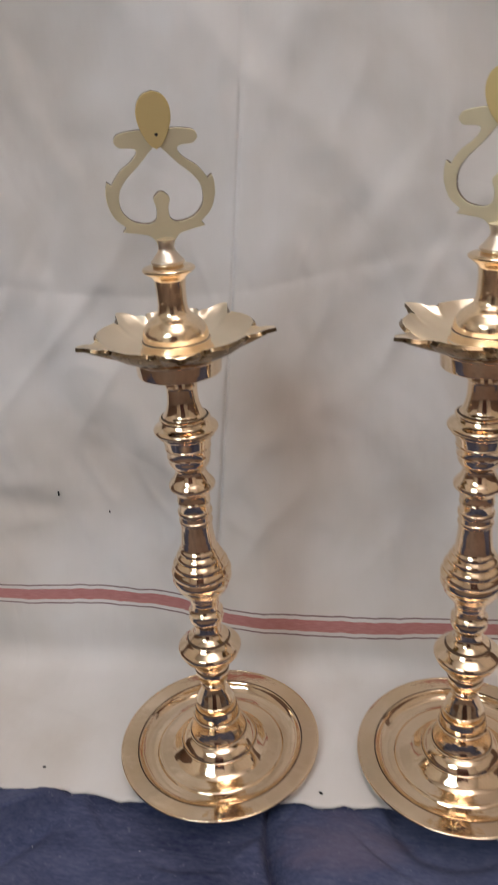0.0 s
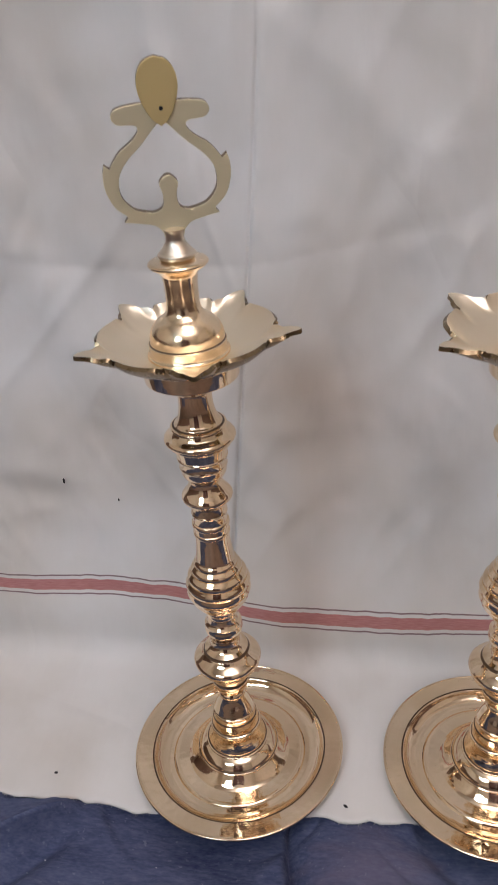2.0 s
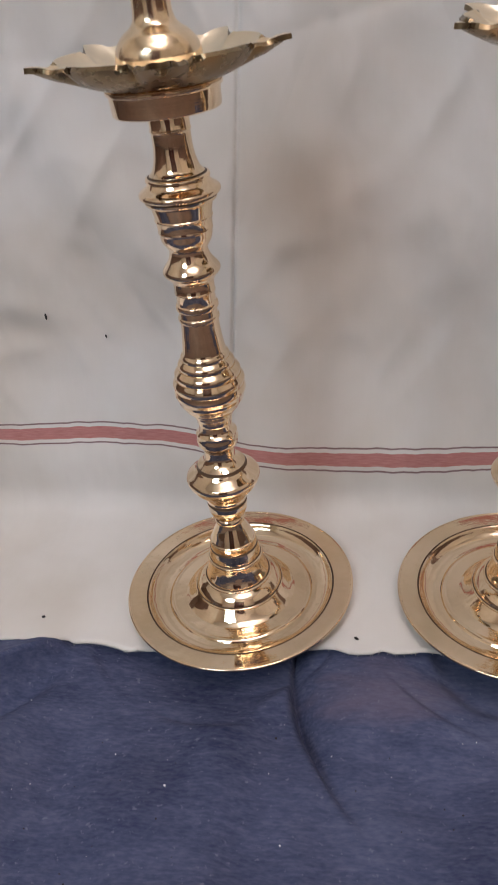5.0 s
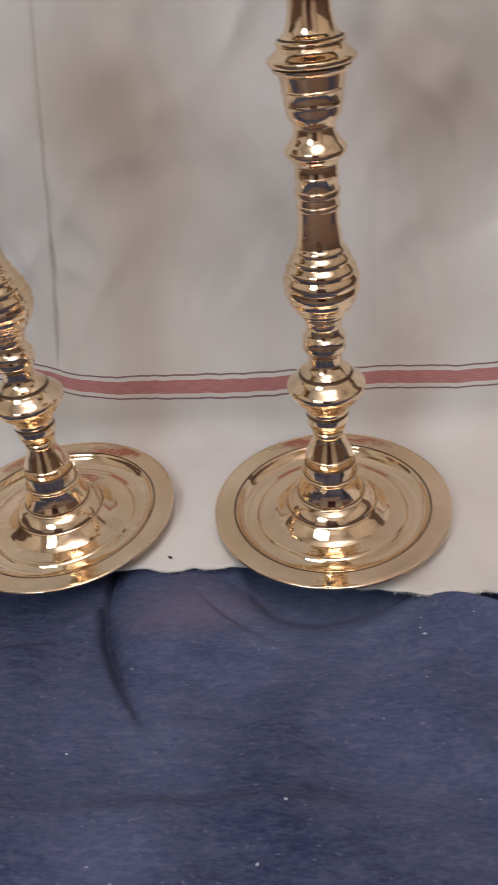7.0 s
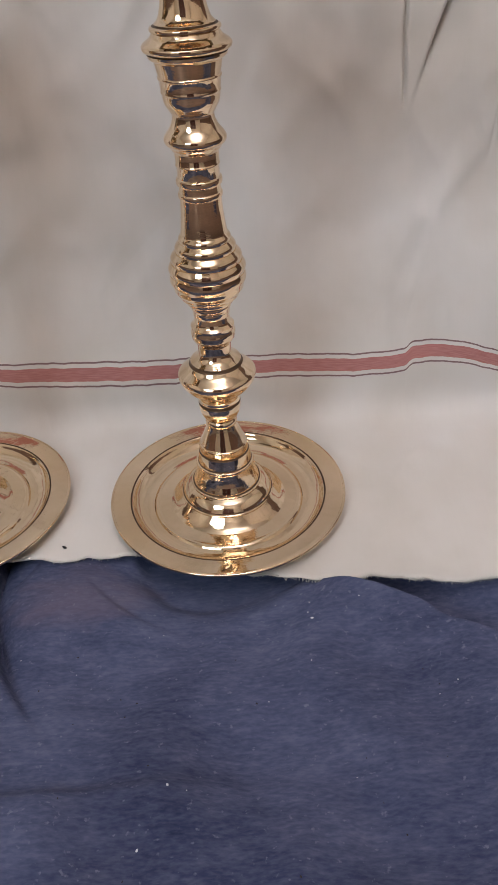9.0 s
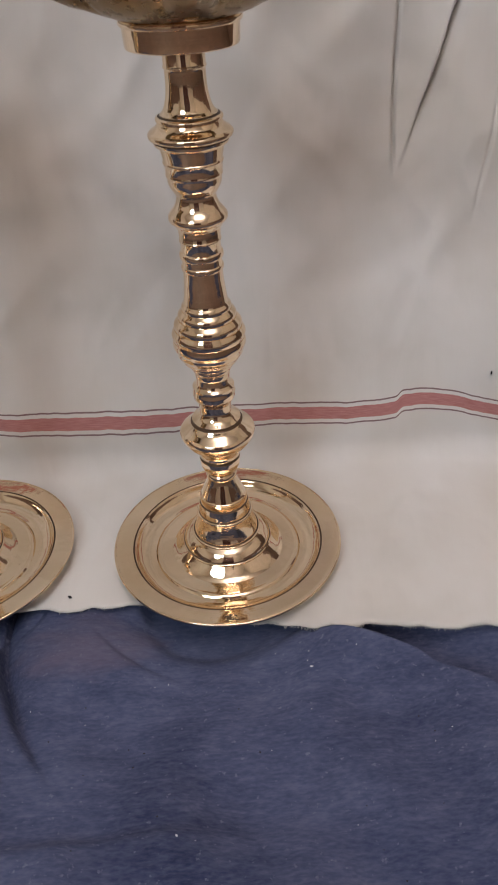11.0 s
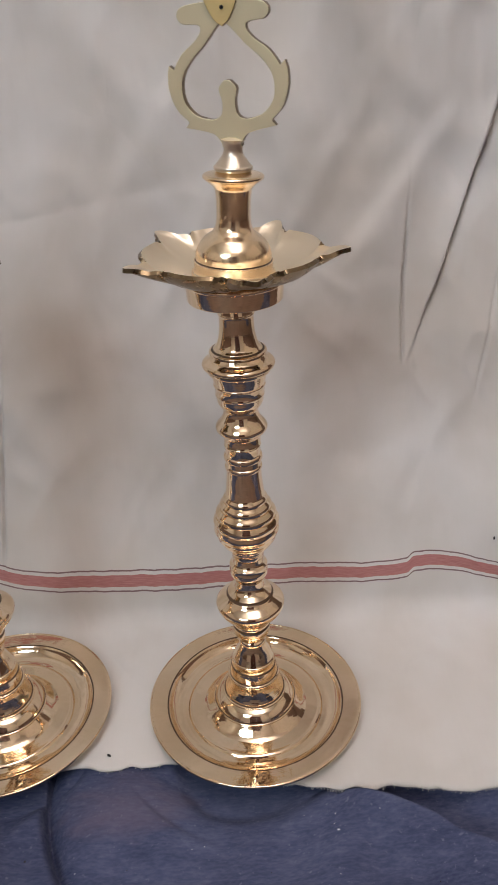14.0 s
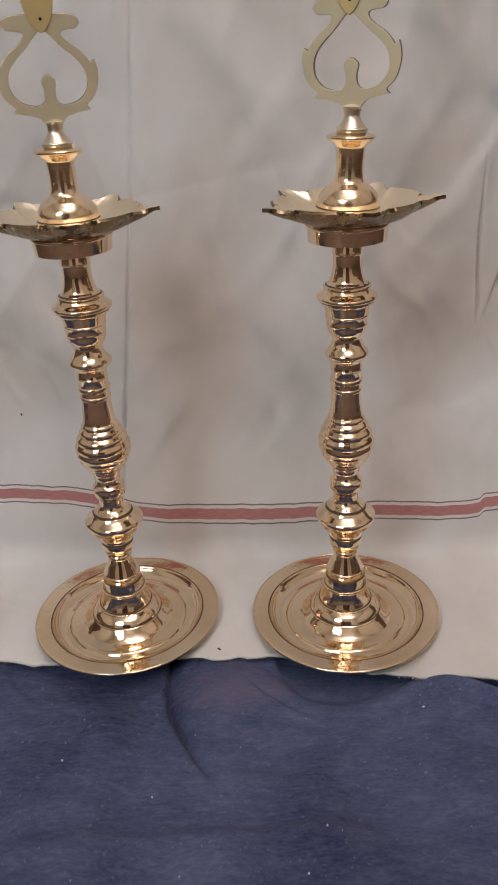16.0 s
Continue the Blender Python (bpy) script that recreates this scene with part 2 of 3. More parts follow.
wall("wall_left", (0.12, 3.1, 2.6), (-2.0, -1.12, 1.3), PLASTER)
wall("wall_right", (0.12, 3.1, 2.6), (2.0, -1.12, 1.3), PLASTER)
# front wall, in three pieces round the doorway
wall("wall_front", (1.45, 0.12, 2.6), (-1.275, -2.6, 1.3), LIMEWASH)
wall("wall_front", (1.55, 0.12, 2.6), (1.225, -2.6, 1.3), LIMEWASH)
wall("wall_front", (1.0, 0.12, 0.55), (-0.05, -2.6, 2.325), LIMEWASH)


def stand_in_door():
    """A shut maroon door with two leaves of sunk panels, added to stand in for the dark figure the brass reflects."""
    door = tagged(new("stand_in_door_1"), "added maroon double door, a dark shape for the brass to reflect", "door", kind="structure")
    for x in (-0.305, 0.205):
        leaf = part("door_leaf", box((0.49, 0.03, 2.04), (x, -2.57, 1.0)), DOOR, door, smooth=0)
        for z in (0.36, 1.0, 1.64):
            part("panel", box((0.36, 0.014, 0.50), (x, -2.549, z)), DOOR, leaf, smooth=0)
    for x in (-0.59, 0.49):
        part("door_frame", box((0.08, 0.14, 2.11), (x, -2.555, 1.02)), DOOR, door, smooth=0)


stand_in_door()


# ---------------------------------------------------------------- the white cloth
# its hang in section: depth and height, from the floor up
SECTION = [(-0.30, 0.0), (-0.02, 0.0), (0.05, 0.0), (0.086, 0.0), (0.098, 0.003), (0.1062, 0.013), (0.1092, 0.028), (0.1135, 0.045), (0.135, 0.10), (0.152, 0.15), (0.167, 0.23), (0.180, 0.30), (0.205, 0.50), (0.235, 0.95)]


def sampled_section():
    pts = np.array([tuple(q) for q in smooth_run(SECTION, 12)])
    step = np.hypot(*np.diff(pts, axis=0).T)
    s = np.concatenate([[0], np.cumsum(step)])
    return pts, s


SEC, SEC_S = sampled_section()


def s_of_height(z):
    return float(np.interp(z, SEC[:, 1] + SEC_S * 1e-6, SEC_S))


def s_of_depth(y):
    return float(np.interp(y, SEC[:, 0], SEC_S))


def stripe_height(x):
    """How high the border's middle hangs at x: it sags between the lamps and is gathered up at both sides."""
    left = 0.5 - 0.5 * math.tanh((x + 0.228) / 0.042)
    right = 0.0045 * math.exp(-((x - 0.172) / 0.04) ** 2) + 0.0026 * math.tanh((x - 0.147) / 0.0025) * math.exp(-((x - 0.15) / 0.05) ** 2)
    return 0.0400 + 0.0228 * left + right - 0.02 * min(x + 0.30, 0) - 0.12 * max(min(x, 0.3) - 0.20, 0) + 0.0007 * math.sin(38 * x + 1.0)


def front_edge(x):
    """Depth of the cloth's torn front edge at x."""
    k = 0.5 + 0.5 * math.tanh((x + 0.005) / 0.03)
    return -0.0545 - 0.006 * math.exp(-((x + 0.25) / 0.06) ** 2) - 0.025 * k - 0.06 * max(min(x, 0.25) - 0.06, 0) + 0.0016 * math.sin(75 * x) + 0.001 * math.sin(190 * x + 1) + 0.0022 * noise.noise((x * 90, 0.0, 6.0))


def step_fold(d, width):
    return 0.5 + 0.5 * math.tanh(d / width)


def way_along(x, y, ax, ay, bx, by):
    """Distance along and signed distance beside the line from a to b."""
    ux, uy = bx - ax, by - ay
    n = math.hypot(ux, uy)
    ux, uy = ux / n, uy / n
    return ((x - ax) * ux + (y - ay) * uy) / n, (x - ax) * uy - (y - ay) * ux


# soft folds dragged across the hanging cloth: both ends (across, up), depth, width
FOLDS = [((-0.010, 0.490), (-0.120, 0.340), 0.0023, 0.030), ((-0.200, 0.370), (-0.120, 0.378), 0.0009, 0.009), ((0.185, 0.432), (0.090, 0.315), 0.0030, 0.030),
         ((0.046, 0.280), (0.004, 0.200), 0.0022, 0.020), ((0.085, 0.255), (0.128, 0.222), 0.0009, 0.016), ((0.140, 0.149), (0.096, 0.121), 0.0022, 0.012),
         ((-0.052, 0.130), (-0.102, 0.066), 0.0019, 0.010), ((-0.075, 0.150), (-0.112, 0.085), 0.0013, 0.009), ((-0.365, 0.410), (-0.400, 0.350), 0.0020, 0.014),
         ((-0.345, 0.430), (-0.385, 0.300), 0.0016, 0.018), ((-0.450, 0.162), (-0.350, 0.174), 0.0008, 0.010), ((-0.450, 0.119), (-0.370, 0.137), 0.0008, 0.009),
         ((-0.130, 0.330), (-0.090, 0.160), 0.0013, 0.022), ((-0.300, 0.250), (-0.270, 0.090), 0.0013, 0.020), ((0.060, 0.200), (0.100, 0.060), 0.0017, 0.016),
         ((0.020, 0.420), (0.075, 0.300), 0.0017, 0.020), ((0.180, 0.190), (0.140, 0.080), 0.0020, 0.014)]


def dragged(x, z):
    d = 0.0
    for (ax, az), (bx, bz), depth, width in FOLDS:
        along, side = way_along(x, z, ax, az, bx, bz)
        if -0.3 < along < 1.3 and abs(side) < 5 * width:
            d += depth * step_fold(along - 0.04, 0.10) * (1 - step_fold(along - 0.92, 0.12)) * math.tanh(side / 0.0055) * math.exp(-abs(side) / width)
    return d


def drape(x, z):
    """How far the hanging cloth stands back from its plain section (negative: forward)."""
    up = min(max((z - 0.02) / 0.12, 0), 1)
    high = min(max((z - 0.12) / 0.25, 0), 1)
    d = 0.0045 * math.sin(17 * x + 3 * z + 0.6) * up + 0.0055 * high * math.sin(9 * x - 4 * z)
    d += up * (0.0078 * noise.noise((x * 7 + z * 2, z * 4, 2.0)) + 0.0042 * noise.noise((x * 17 + z * 6, z * 8, 4.0)))
    for k, (ax, az, turn, amp) in enumerate(((9.0, 4.0, 0.5, 0.0026), (13.0, 6.0, -0.6, 0.0020), (21.0, 14.0, 0.2, 0.0012))):
        d -= up * amp * math.exp(-(noise.noise((x * ax + z * turn * ax, z * az, 11.0 + k)) / 0.16) ** 2)
    # it turns away towards its side edge
    d += 0.16 * high * math.log(1 + math.exp((min(x, 0.40) - 0.06) / 0.02)) * 0.02
    # belly of the cloth low on the right, and the hollow above it
    d -= 0.020 * math.exp(-((x - 0.245) / 0.05) ** 2 - ((z - 0.095) / 0.05) ** 2)
    d += 0.012 * math.exp(-((x - 0.165) / 0.035) ** 2 - ((z - 0.30) / 0.10) ** 2) * high
    # three pressed pleats on the right: slits between a flat side and a side that swells forward
    l1 = x - (0.1430 + 0.003 * math.sin(18 * z))
    w1 = step_fold(z - 0.224, 0.006) * (1 - step_fold(z - 0.335, 0.02))
    d += w1 * (0.0075 * math.exp(-(l1 / 0.0013) ** 2) - 0.0035 * math.exp(-abs(l1) / 0.012) * (l1 < 0))
    l2 = x - (0.157 + 0.39 * (z - 0.25) - 0.25 * (z - 0.25) ** 2)
    w2 = step_fold(z - 0.255, 0.022)
    d += w2 * ((0.0045 + 0.0055 * step_fold(z - 0.31, 0.03)) * math.exp(-(l2 / 0.0018) ** 2) - 0.0070 * math.exp(-abs(l2) / 0.014) * (l2 < 0) + 0.006 * math.exp(-abs(l2) / 0.012) * (l2 > 0))
    l3 = x - (0.207 + 0.18 * (z - 0.197))
    w3 = step_fold(z - 0.19, 0.01) * (1 - step_fold(z - 0.33, 0.03))
    d += w3 * 0.0018 * math.exp(-(l3 / 0.0014) ** 2)
    # ironed fold down the cloth behind the first lamp, and one across
    l4 = x - (-0.222 + 0.105 * (z - 0.06))
    d += step_fold(z - 0.065, 0.006) * (1 - 0.5 * high) * 0.0065 * math.exp(-(l4 / 0.0012) ** 2) - 0.0022 * up * (1 - 0.8 * high) * math.exp(-abs(l4) / 0.012)
    d += 0.0016 * high * math.exp(-abs(z - 0.385 - 0.04 * math.sin(6 * x)) / 0.006)
    # slanting drag lines
    d += dragged(x, z)
    d += 0.0030 * up * math.sin(58 * (x - 0.45 * z)) * math.exp(-((x - 0.08) / 0.10) ** 2)
    d += 0.0030 * up * math.sin(70 * (x + 0.5 * z)) * math.exp(-((x + 0.36) / 0.07) ** 2 - ((z - 0.25) / 0.15) ** 2)
    d += 0.0016 * math.sin(160 * (z + 0.15 * x)) * math.exp(-((x + 0.40) / 0.05) ** 2 - ((z - 0.15) / 0.05) ** 2)
    return d


def spaced(values):
    """Sorted values with near repeats left out."""
    out = []
    for v in sorted(float(q) for q in values):
        if not out or v - out[-1] > 0.0009:
            out.append(v)
    return out


def white_cloth():
    xs = np.concatenate([np.arange(-0.64, -0.46, 0.012), np.arange(-0.46, -0.235, 0.003), np.arange(-0.235, -0.175, 0.0012), np.arange(-0.175, 0.125, 0.003), np.arange(0.125, 0.235, 0.0012), np.arange(0.235, 0.30, 0.003), np.arange(0.30, 0.38, 0.012)])
    xs = spaced(xs)
    below = np.linspace(0, 1, 46)
    above = np.concatenate([np.linspace(0, 0.34, 110), np.linspace(0.345, 0.80, 60)])
    verts, uvs = [], []
    for x in xs:
        x = float(x)
        s0, s1 = s_of_depth(front_edge(x)), s_of_height(stripe_height(x))
        for k, s in enumerate([s0 + (s1 - s0) * float(b) for b in below] + [s1 + float(a) for a in above[1:]]):
            y, z = float(np.interp(s, SEC_S, SEC[:, 0])), float(np.interp(s, SEC_S, SEC[:, 1]))
            lift = (0.0022 + 0.0050 * step_fold(x - 0.115, 0.02)) * max(0.0, noise.noise((x * 14, y * 14, 3.0))) * (1 - step_fold(y - 0.05, 0.01))
            lift += 0.0030 * math.exp(-(way_along(x, y, 0.135, 0.03, 0.175, 0.09)[1] / 0.006) ** 2) * step_fold(x - 0.125, 0.01) * (1 - step_fold(y - 0.06, 0.01))
            lift += 0.0008 * math.exp(-((s - s0) / 0.008) ** 2) * (0.5 + noise.noise((x * 45, 0.0, 7.0)))
            high = z - 0.0045 * (1 - step_fold(z - 0.02, 0.01)) + max(lift, 0)
            near = min(math.hypot(x, y), math.hypot(x + 0.2021, y))
            if z < 0.02 and near < 0.086:
                high = -0.0028 - 0.0018 * step_fold(near - 0.060, 0.004)
            verts.append((x, y + drape(x, z), high))
            uvs.append((x, (s - s1) / (1 + 0.16 * math.exp(-((x + 0.10) / 0.09) ** 2))))
    rows = len(below) + len(above) - 1
    faces = [(i * rows + j, (i + 1) * rows + j, (i + 1) * rows + j + 1, i * rows + j + 1) for i in range(len(xs) - 1) for j in range(rows - 1)]
    me = bpy.data.meshes.new("white_cloth")
    me.from_pydata(verts, [], faces)
    layer = me.uv_layers.new(name="UVMap")
    for loop in me.loops:
        layer.data[loop.index].uv = uvs[loop.vertex_index]
    me.materials.append(WHITE)
    me.shade_smooth()
    ob = new("white_cloth", me)
    thick = ob.modifiers.new("thickness", "SOLIDIFY")
    thick.thickness, thick.offset = 0.0007, -1
    return tagged(ob, "creased white cotton cloth with a red border stripe, hung behind lamps", "cloth")


CLOTH = white_cloth()


def fringe():
    """Loose threads along the torn edge."""
    rng = random.Random(4)
    bm = bmesh.new()
    x = -0.46
    while x < 0.32:
        thin = 0.7 + 0.3 * (0.5 + 0.5 * math.tanh((x - 0.02) / 0.05))
        x += rng.uniform(0.0003, 0.0011) / thin
        y = front_edge(x) + 0.0008
        length, lean, curl = rng.uniform(0.0008, 0.0030) * (0.5 + 0.5 * thin), rng.uniform(-0.9, 0.9), rng.uniform(-0.8, 0.8)
        w, last = rng.uniform(0.00010, 0.00024), None
        z = -0.0040
        for k in range(4):
            s = k / 3
            px = x + length * s * math.sin(lean + curl * s)
            py = y - length * s * math.cos(lean + curl * s)
            pz = z + 0.0012 * math.sin(3.0 * s) * rng.uniform(0.2, 1.0) - 0.001 * s
            ring = [bm.verts.new((px - w, py, pz)), bm.verts.new((px, py, pz + 1.6 * w)), bm.verts.new((px + w, py, pz))]
            if last:
                for a in range(3):
                    bm.faces.new((last[a], last[(a + 1) % 3], ring[(a + 1) % 3], ring[a]))
            last = ring
    return bm


tagged(part("loose_threads", fringe(), THREAD, CLOTH, "frayed cotton threads"), kind="stuff")


# ---------------------------------------------------------------- the blue cloth
def blue_height(x, y):
    h = -0.0066 - 0.0070 * step_fold(-0.105 - y, 0.03)
    far = min(max((-0.07 - y) / 0.05, 0), 1)
    h += far * (0.0230 * noise.noise((x * 8, y * 9, 1.0)) + 0.0085 * noise.noise((x * 22, y * 18, 5.0)) + 0.0010 * noise.noise((x * 70, y * 50, 9.0)))
    # tuck between the lamps: it runs forward and to the right and fades
    u = max(-0.055 - y, 0.0)
    side = x - (-0.157 + 3.5 * u * u)
    fade = step_fold(y + 0.150, 0.022)
    h -= 0.019 * fade * (math.exp(-side / 0.014) if side > 0 else math.exp(side / 0.0022))
    # ridge that leaves the second lamp's plate to the right, and a shorter one behind that runs into it
    along, side = way_along(x, y, 0.030, -0.068, 0.180, -0.146)
    w = step_fold(along - 0.22, 0.10)
    h += w * (0.020 * math.exp(-abs(side) / 0.034) if side > 0 else 0.020 * math.exp(-(side / 0.007) ** 2))
    h -= 0.015 * step_fold(along - 0.10, 0.12) * step_fold(-side - 0.006, 0.004) * (1 - step_fold(-side - 0.045, 0.01))
    along, side = way_along(x, y, 0.082, -0.070, 0.122, -0.112)
    h += 0.008 * step_fold(along - 0.05, 0.12) * (1 - step_fold(along - 1.1, 0.12)) * (math.exp(-abs(side) / 0.016) if side > 0 else math.exp(-(side / 0.004) ** 2))
    # soft crest across the front
    crest = y + 0.224 - 0.01 * math.sin(8 * x + 1) - 0.03 * max(x - 0.05, 0)
    h += 0.0085 * (1 - 0.8 * step_fold(x + 0.02, 0.03)) * (math.exp(-(crest / 0.030) ** 2) if crest < 0 else math.exp(-(crest / 0.006) ** 2)) * (0.6 + 0.8 * noise.noise((x * 6, 0.0, 8.0)))
    # crease that comes out from under the second lamp's plate
    along, side = way_along(x, y, -0.046, -0.070, -0.020, -0.118)
    h -= 0.0018 * step_fold(along + 0.1, 0.1) * (1 - step_fold(along - 0.95, 0.15)) * (math.exp(-side / 0.018) if side > 0 else math.exp(side / 0.004))
    # hollow under the overhanging front of the second lamp's plate
    h -= 0.017 * step_fold(1 - math.hypot((x + 0.010) / 0.051, (y + 0.050) / 0.044), 0.14)
    # folds standing up beside the first lamp
    along, side = way_along(x, y, -0.325, -0.062, -0.420, -0.112)
    w = step_fold(along, 0.10)
    h += w * (0.020 * math.exp(-abs(side) / 0.020) if side > 0 else 0.020 * math.exp(-abs(side) / 0.005))
    along, side = way_along(x, y, -0.330, -0.082, -0.400, -0.150)
    h -= 0.016 * step_fold(along, 0.15) * math.exp(-(side / 0.012) ** 2)
    # tucked flat under the white cloth and the plates
    return max(min(h, -0.0066) if y > front_edge(x) - 0.003 else h, -0.0335)


def blue_cloth():
    xs = np.concatenate([np.arange(-0.95, -0.45, 0.02), np.arange(-0.45, -0.17, 0.003), np.arange(-0.17, -0.09, 0.0011), np.arange(-0.09, 0.21, 0.0016), np.arange(0.21, 0.32, 0.003), np.arange(0.32, 0.85, 0.02)])
    ys = np.concatenate([np.arange(-0.285, -0.16, 0.003), np.arange(-0.16, -0.05, 0.0016), np.arange(-0.05, 0.0, 0.004)])
    xs, ys = spaced(xs), spaced(ys)
    verts = []
    for x in xs:
        for y in ys:
            x_, y_ = float(x), float(y)
            z = blue_height(x_, y_)
            for cx in (0.0, -0.202):
                away = math.hypot(x_ - cx, y_)
                if away < 0.16:
                    rise = 0.30 + 0.35 * noise.noise((x_ * 22, y_ * 22, 2.0)) + 1.2 * step_fold(x_ - cx - 0.035, 0.010)
                    under = -0.0068 - 0.0115 * step_fold(-0.052 - y_, 0.008) + max(0.0, away - 0.086) * max(rise, 0.2) + 2.0 * max(0.0, away - 0.115)
                    z = -0.003 * math.log(math.exp(-z / 0.003) + math.exp(-under / 0.003))
            verts.append((x_, y_, max(z, -0.030)))
    rows = len(ys)
    faces = [(i * rows + j, (i + 1) * rows + j, (i + 1) * rows + j + 1, i * rows + j + 1) for i in range(len(xs) - 1) for j in range(rows - 1)]
    me = bpy.data.meshes.new("blue_cloth")
    me.from_pydata(verts, [], faces)
    me.materials.append(BLUE)
    me.shade_smooth()
    ob = new("blue_cloth", me)
    thick = ob.modifiers.new("thickness", "SOLIDIFY")
    thick.thickness, thick.offset = 0.0009, -1
    return tagged(ob, "faded indigo cotton cloth spread in loose folds on the floor", "cloth")


blue_cloth()


# ---------------------------------------------------------------- the brass lamps
def dish(first):
    """The oil dish: five lobes of a shallow bowl, each two meeting in a drawn-out spout."""
    bm = bmesh.new()
    turns, steps = 480, 22

    def rim(a):
        d = min(abs((a - first - k * 2 * math.pi / 5 + math.pi) % (2 * math.pi) - math.pi) for k in range(5))
        spout = math.exp(-(d / 0.128) ** 1.7)
        notch = math.exp(-((d - 0.238) / 0.036) ** 2)
        cusp = math.exp(-((d - 0.318) / 0.038) ** 2)
        lobe = 0.0522 + 0.0014 * math.cos(5 * (d - 0.63))
        r = lobe + 0.0171 * spout - 0.0019 * notch + 0.0008 * cusp
        z = 0.0010 * spout + 0.0004 * notch - 0.0003 * cusp - 0.0010 * math.exp(-((d - 0.13) / 0.05) ** 2)
        return r, z, d, lobe

    def surface(a, s):
        r1, dz, d, lobe = rim(a)
        r = 0.020 + (r1 - 0.020) * s
        bend = 0.58 - 0.50 * math.exp(-(d / 0.16) ** 2)
        k = min(max((r - 0.024) / (lobe + 0.013 * math.exp(-(d / 0.16) ** 2) - 0.024), 0), 1)
        z = 0.3565 + 0.0141 * (bend * k ** 4 + (1 - bend) * k) + dz * s ** 4 + 0.05 * max(r - 0.0535, 0)
        # channel of the spout, and the metal pinched up on both sides of it
        near = min(max((r - 0.044) / 0.008, 0), 1)
        z -= 0.0008 * math.exp(-(d * r / 0.0050) ** 2) * near
        z += 0.0008 * math.exp(-((d - 0.238) / 0.045) ** 2) * near * near
        return Vector((r * math.cos(a), r * math.sin(a), z))

    top, bottom = [], []
    for j in range(steps + 1):
        s = j / steps
        top.append([bm.verts.new(surface(2 * math.pi * k / turns, s)) for k in range(turns)])
    for j in range(steps + 1):
        s = j / steps
        loop = []
        for k in range(turns):
            a = 2 * math.pi * k / turns
            q = surface(a, s)
            du, dv = surface(a + 0.004, s) - surface(a - 0.004, s), surface(a, min(s + 0.01, 1)) - surface(a, max(s - 0.01, 0))
            q -= dv.cross(du).normalized() * (-1 if dv.cross(du).z < 0 else 1) * 0.0026
            loop.append(bm.verts.new(q))
        bottom.append(loop)
    for grid, flip in ((top, False), (bottom, True)):
        for lo, hi in zip(grid, grid[1:]):
            for k in range(turns):
                f = (lo[k], hi[k], hi[(k + 1) % turns], lo[(k + 1) % turns])
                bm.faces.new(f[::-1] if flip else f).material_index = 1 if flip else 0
    for a, b, flip in ((top[-1], bottom[-1], True), (top[0], bottom[0], False)):
        for k in range(turns):
            f = (a[k], a[(k + 1) % turns], b[(k + 1) % turns], b[k])
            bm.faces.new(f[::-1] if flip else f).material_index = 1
    bmesh.ops.recalc_face_normals(bm, faces=bm.faces)
    return bm


def curve_points(ctrl, n=8):
    return [tuple(q) for q in smooth_run(ctrl, n)]


def plate_of(outline, hole=None, thick=3.0):
    """A cut brass plate standing in the xz plane, from an outline and a hole in millimetres."""
    cu = bpy.data.curves.new("outline", "CURVE")
    cu.dimensions, cu.fill_mode = "2D", "BOTH"
    cu.extrude, cu.bevel_depth, cu.bevel_resolution = thick * 0.0005 - 0.0004, 0.0004, 2
    for loop in (outline, hole):
        if loop:
            sp = cu.splines.new("POLY")
            sp.points.add(len(loop) - 1)
            for p, (u, v) in zip(sp.points, loop):
                p.co = (u * 0.001, v * 0.001, 0, 1)
            sp.use_cyclic_u = True
    ob = bpy.data.objects.new("outline", cu)
    me = bpy.data.meshes.new_from_object(ob)
    bm = bmesh.new()
    bm.from_mesh(me)
    bpy.data.objects.remove(ob)
    bpy.data.curves.remove(cu)
    bpy.data.meshes.remove(me)
    bmesh.ops.transform(bm, verts=bm.verts, matrix=pose(0, 0, 0, 90, 0, 0))
    bm.normal_update()
    for f in bm.faces:
        f.material_index = 1 if abs(f.normal.y) < 0.6 else 0
    return bm


def mirrored(half):
    """A closed outline from its right half, bottom to top."""
    return half + [(-u, v) for u, v in reversed(half) if u > 0.01]


def finial_frame():
    """Two horned arms round a heart-shaped opening with a bud in it, ending above in two wings."""
    outer = curve_points([(5.2, -39.5), (5.6, -37.5), (9.5, -33.2), (17.5, -31.0), (25.0, -29.6)], 5)
    outer += [(23.2, -27.6)]
    outer += curve_points([(23.6, -26.4), (29.6, -20.4), (32.8, -11.5), (32.9, -4.0), (31.8, 0.4)], 6)
    outer += curve_points([(29.2, -1.6), (26.4, 2.6), (22.6, 6.8), (16.2, 11.2), (12.4, 15.4), (12.2, 18.4), (14.2, 19.6)], 6)
    outer += curve_points([(17.5, 19.9), (22.0, 20.4), (24.4, 23.4), (22.6, 26.8), (17.0, 28.2), (9.0, 28.6), (4.0, 27.2), (0.0, 25.4)], 6)
    hole = [(0.0, -7.2)] + curve_points([(1.6, -7.6), (4.6, -11.2), (3.3, -17.0), (3.9, -23.2), (7.2, -26.0), (12.0, -26.2), (20.0, -23.4), (25.6, -16.0), (25.4, -5.8), (20.2, 2.2), (11.6, 9.8), (3.9, 17.8), (0.9, 19.8)], 6)
    return plate_of(mirrored(outer), mirrored(hole), 4.4)


def finial_leaf():
    leaf = curve_points([(0.0, 18.2), (3.8, 21.2), (7.7, 28.0), (9.7, 35.8), (8.9, 42.7), (5.4, 47.7), (0.0, 49.6)], 7)
    return plate_of(mirrored(leaf), None, 4.6)


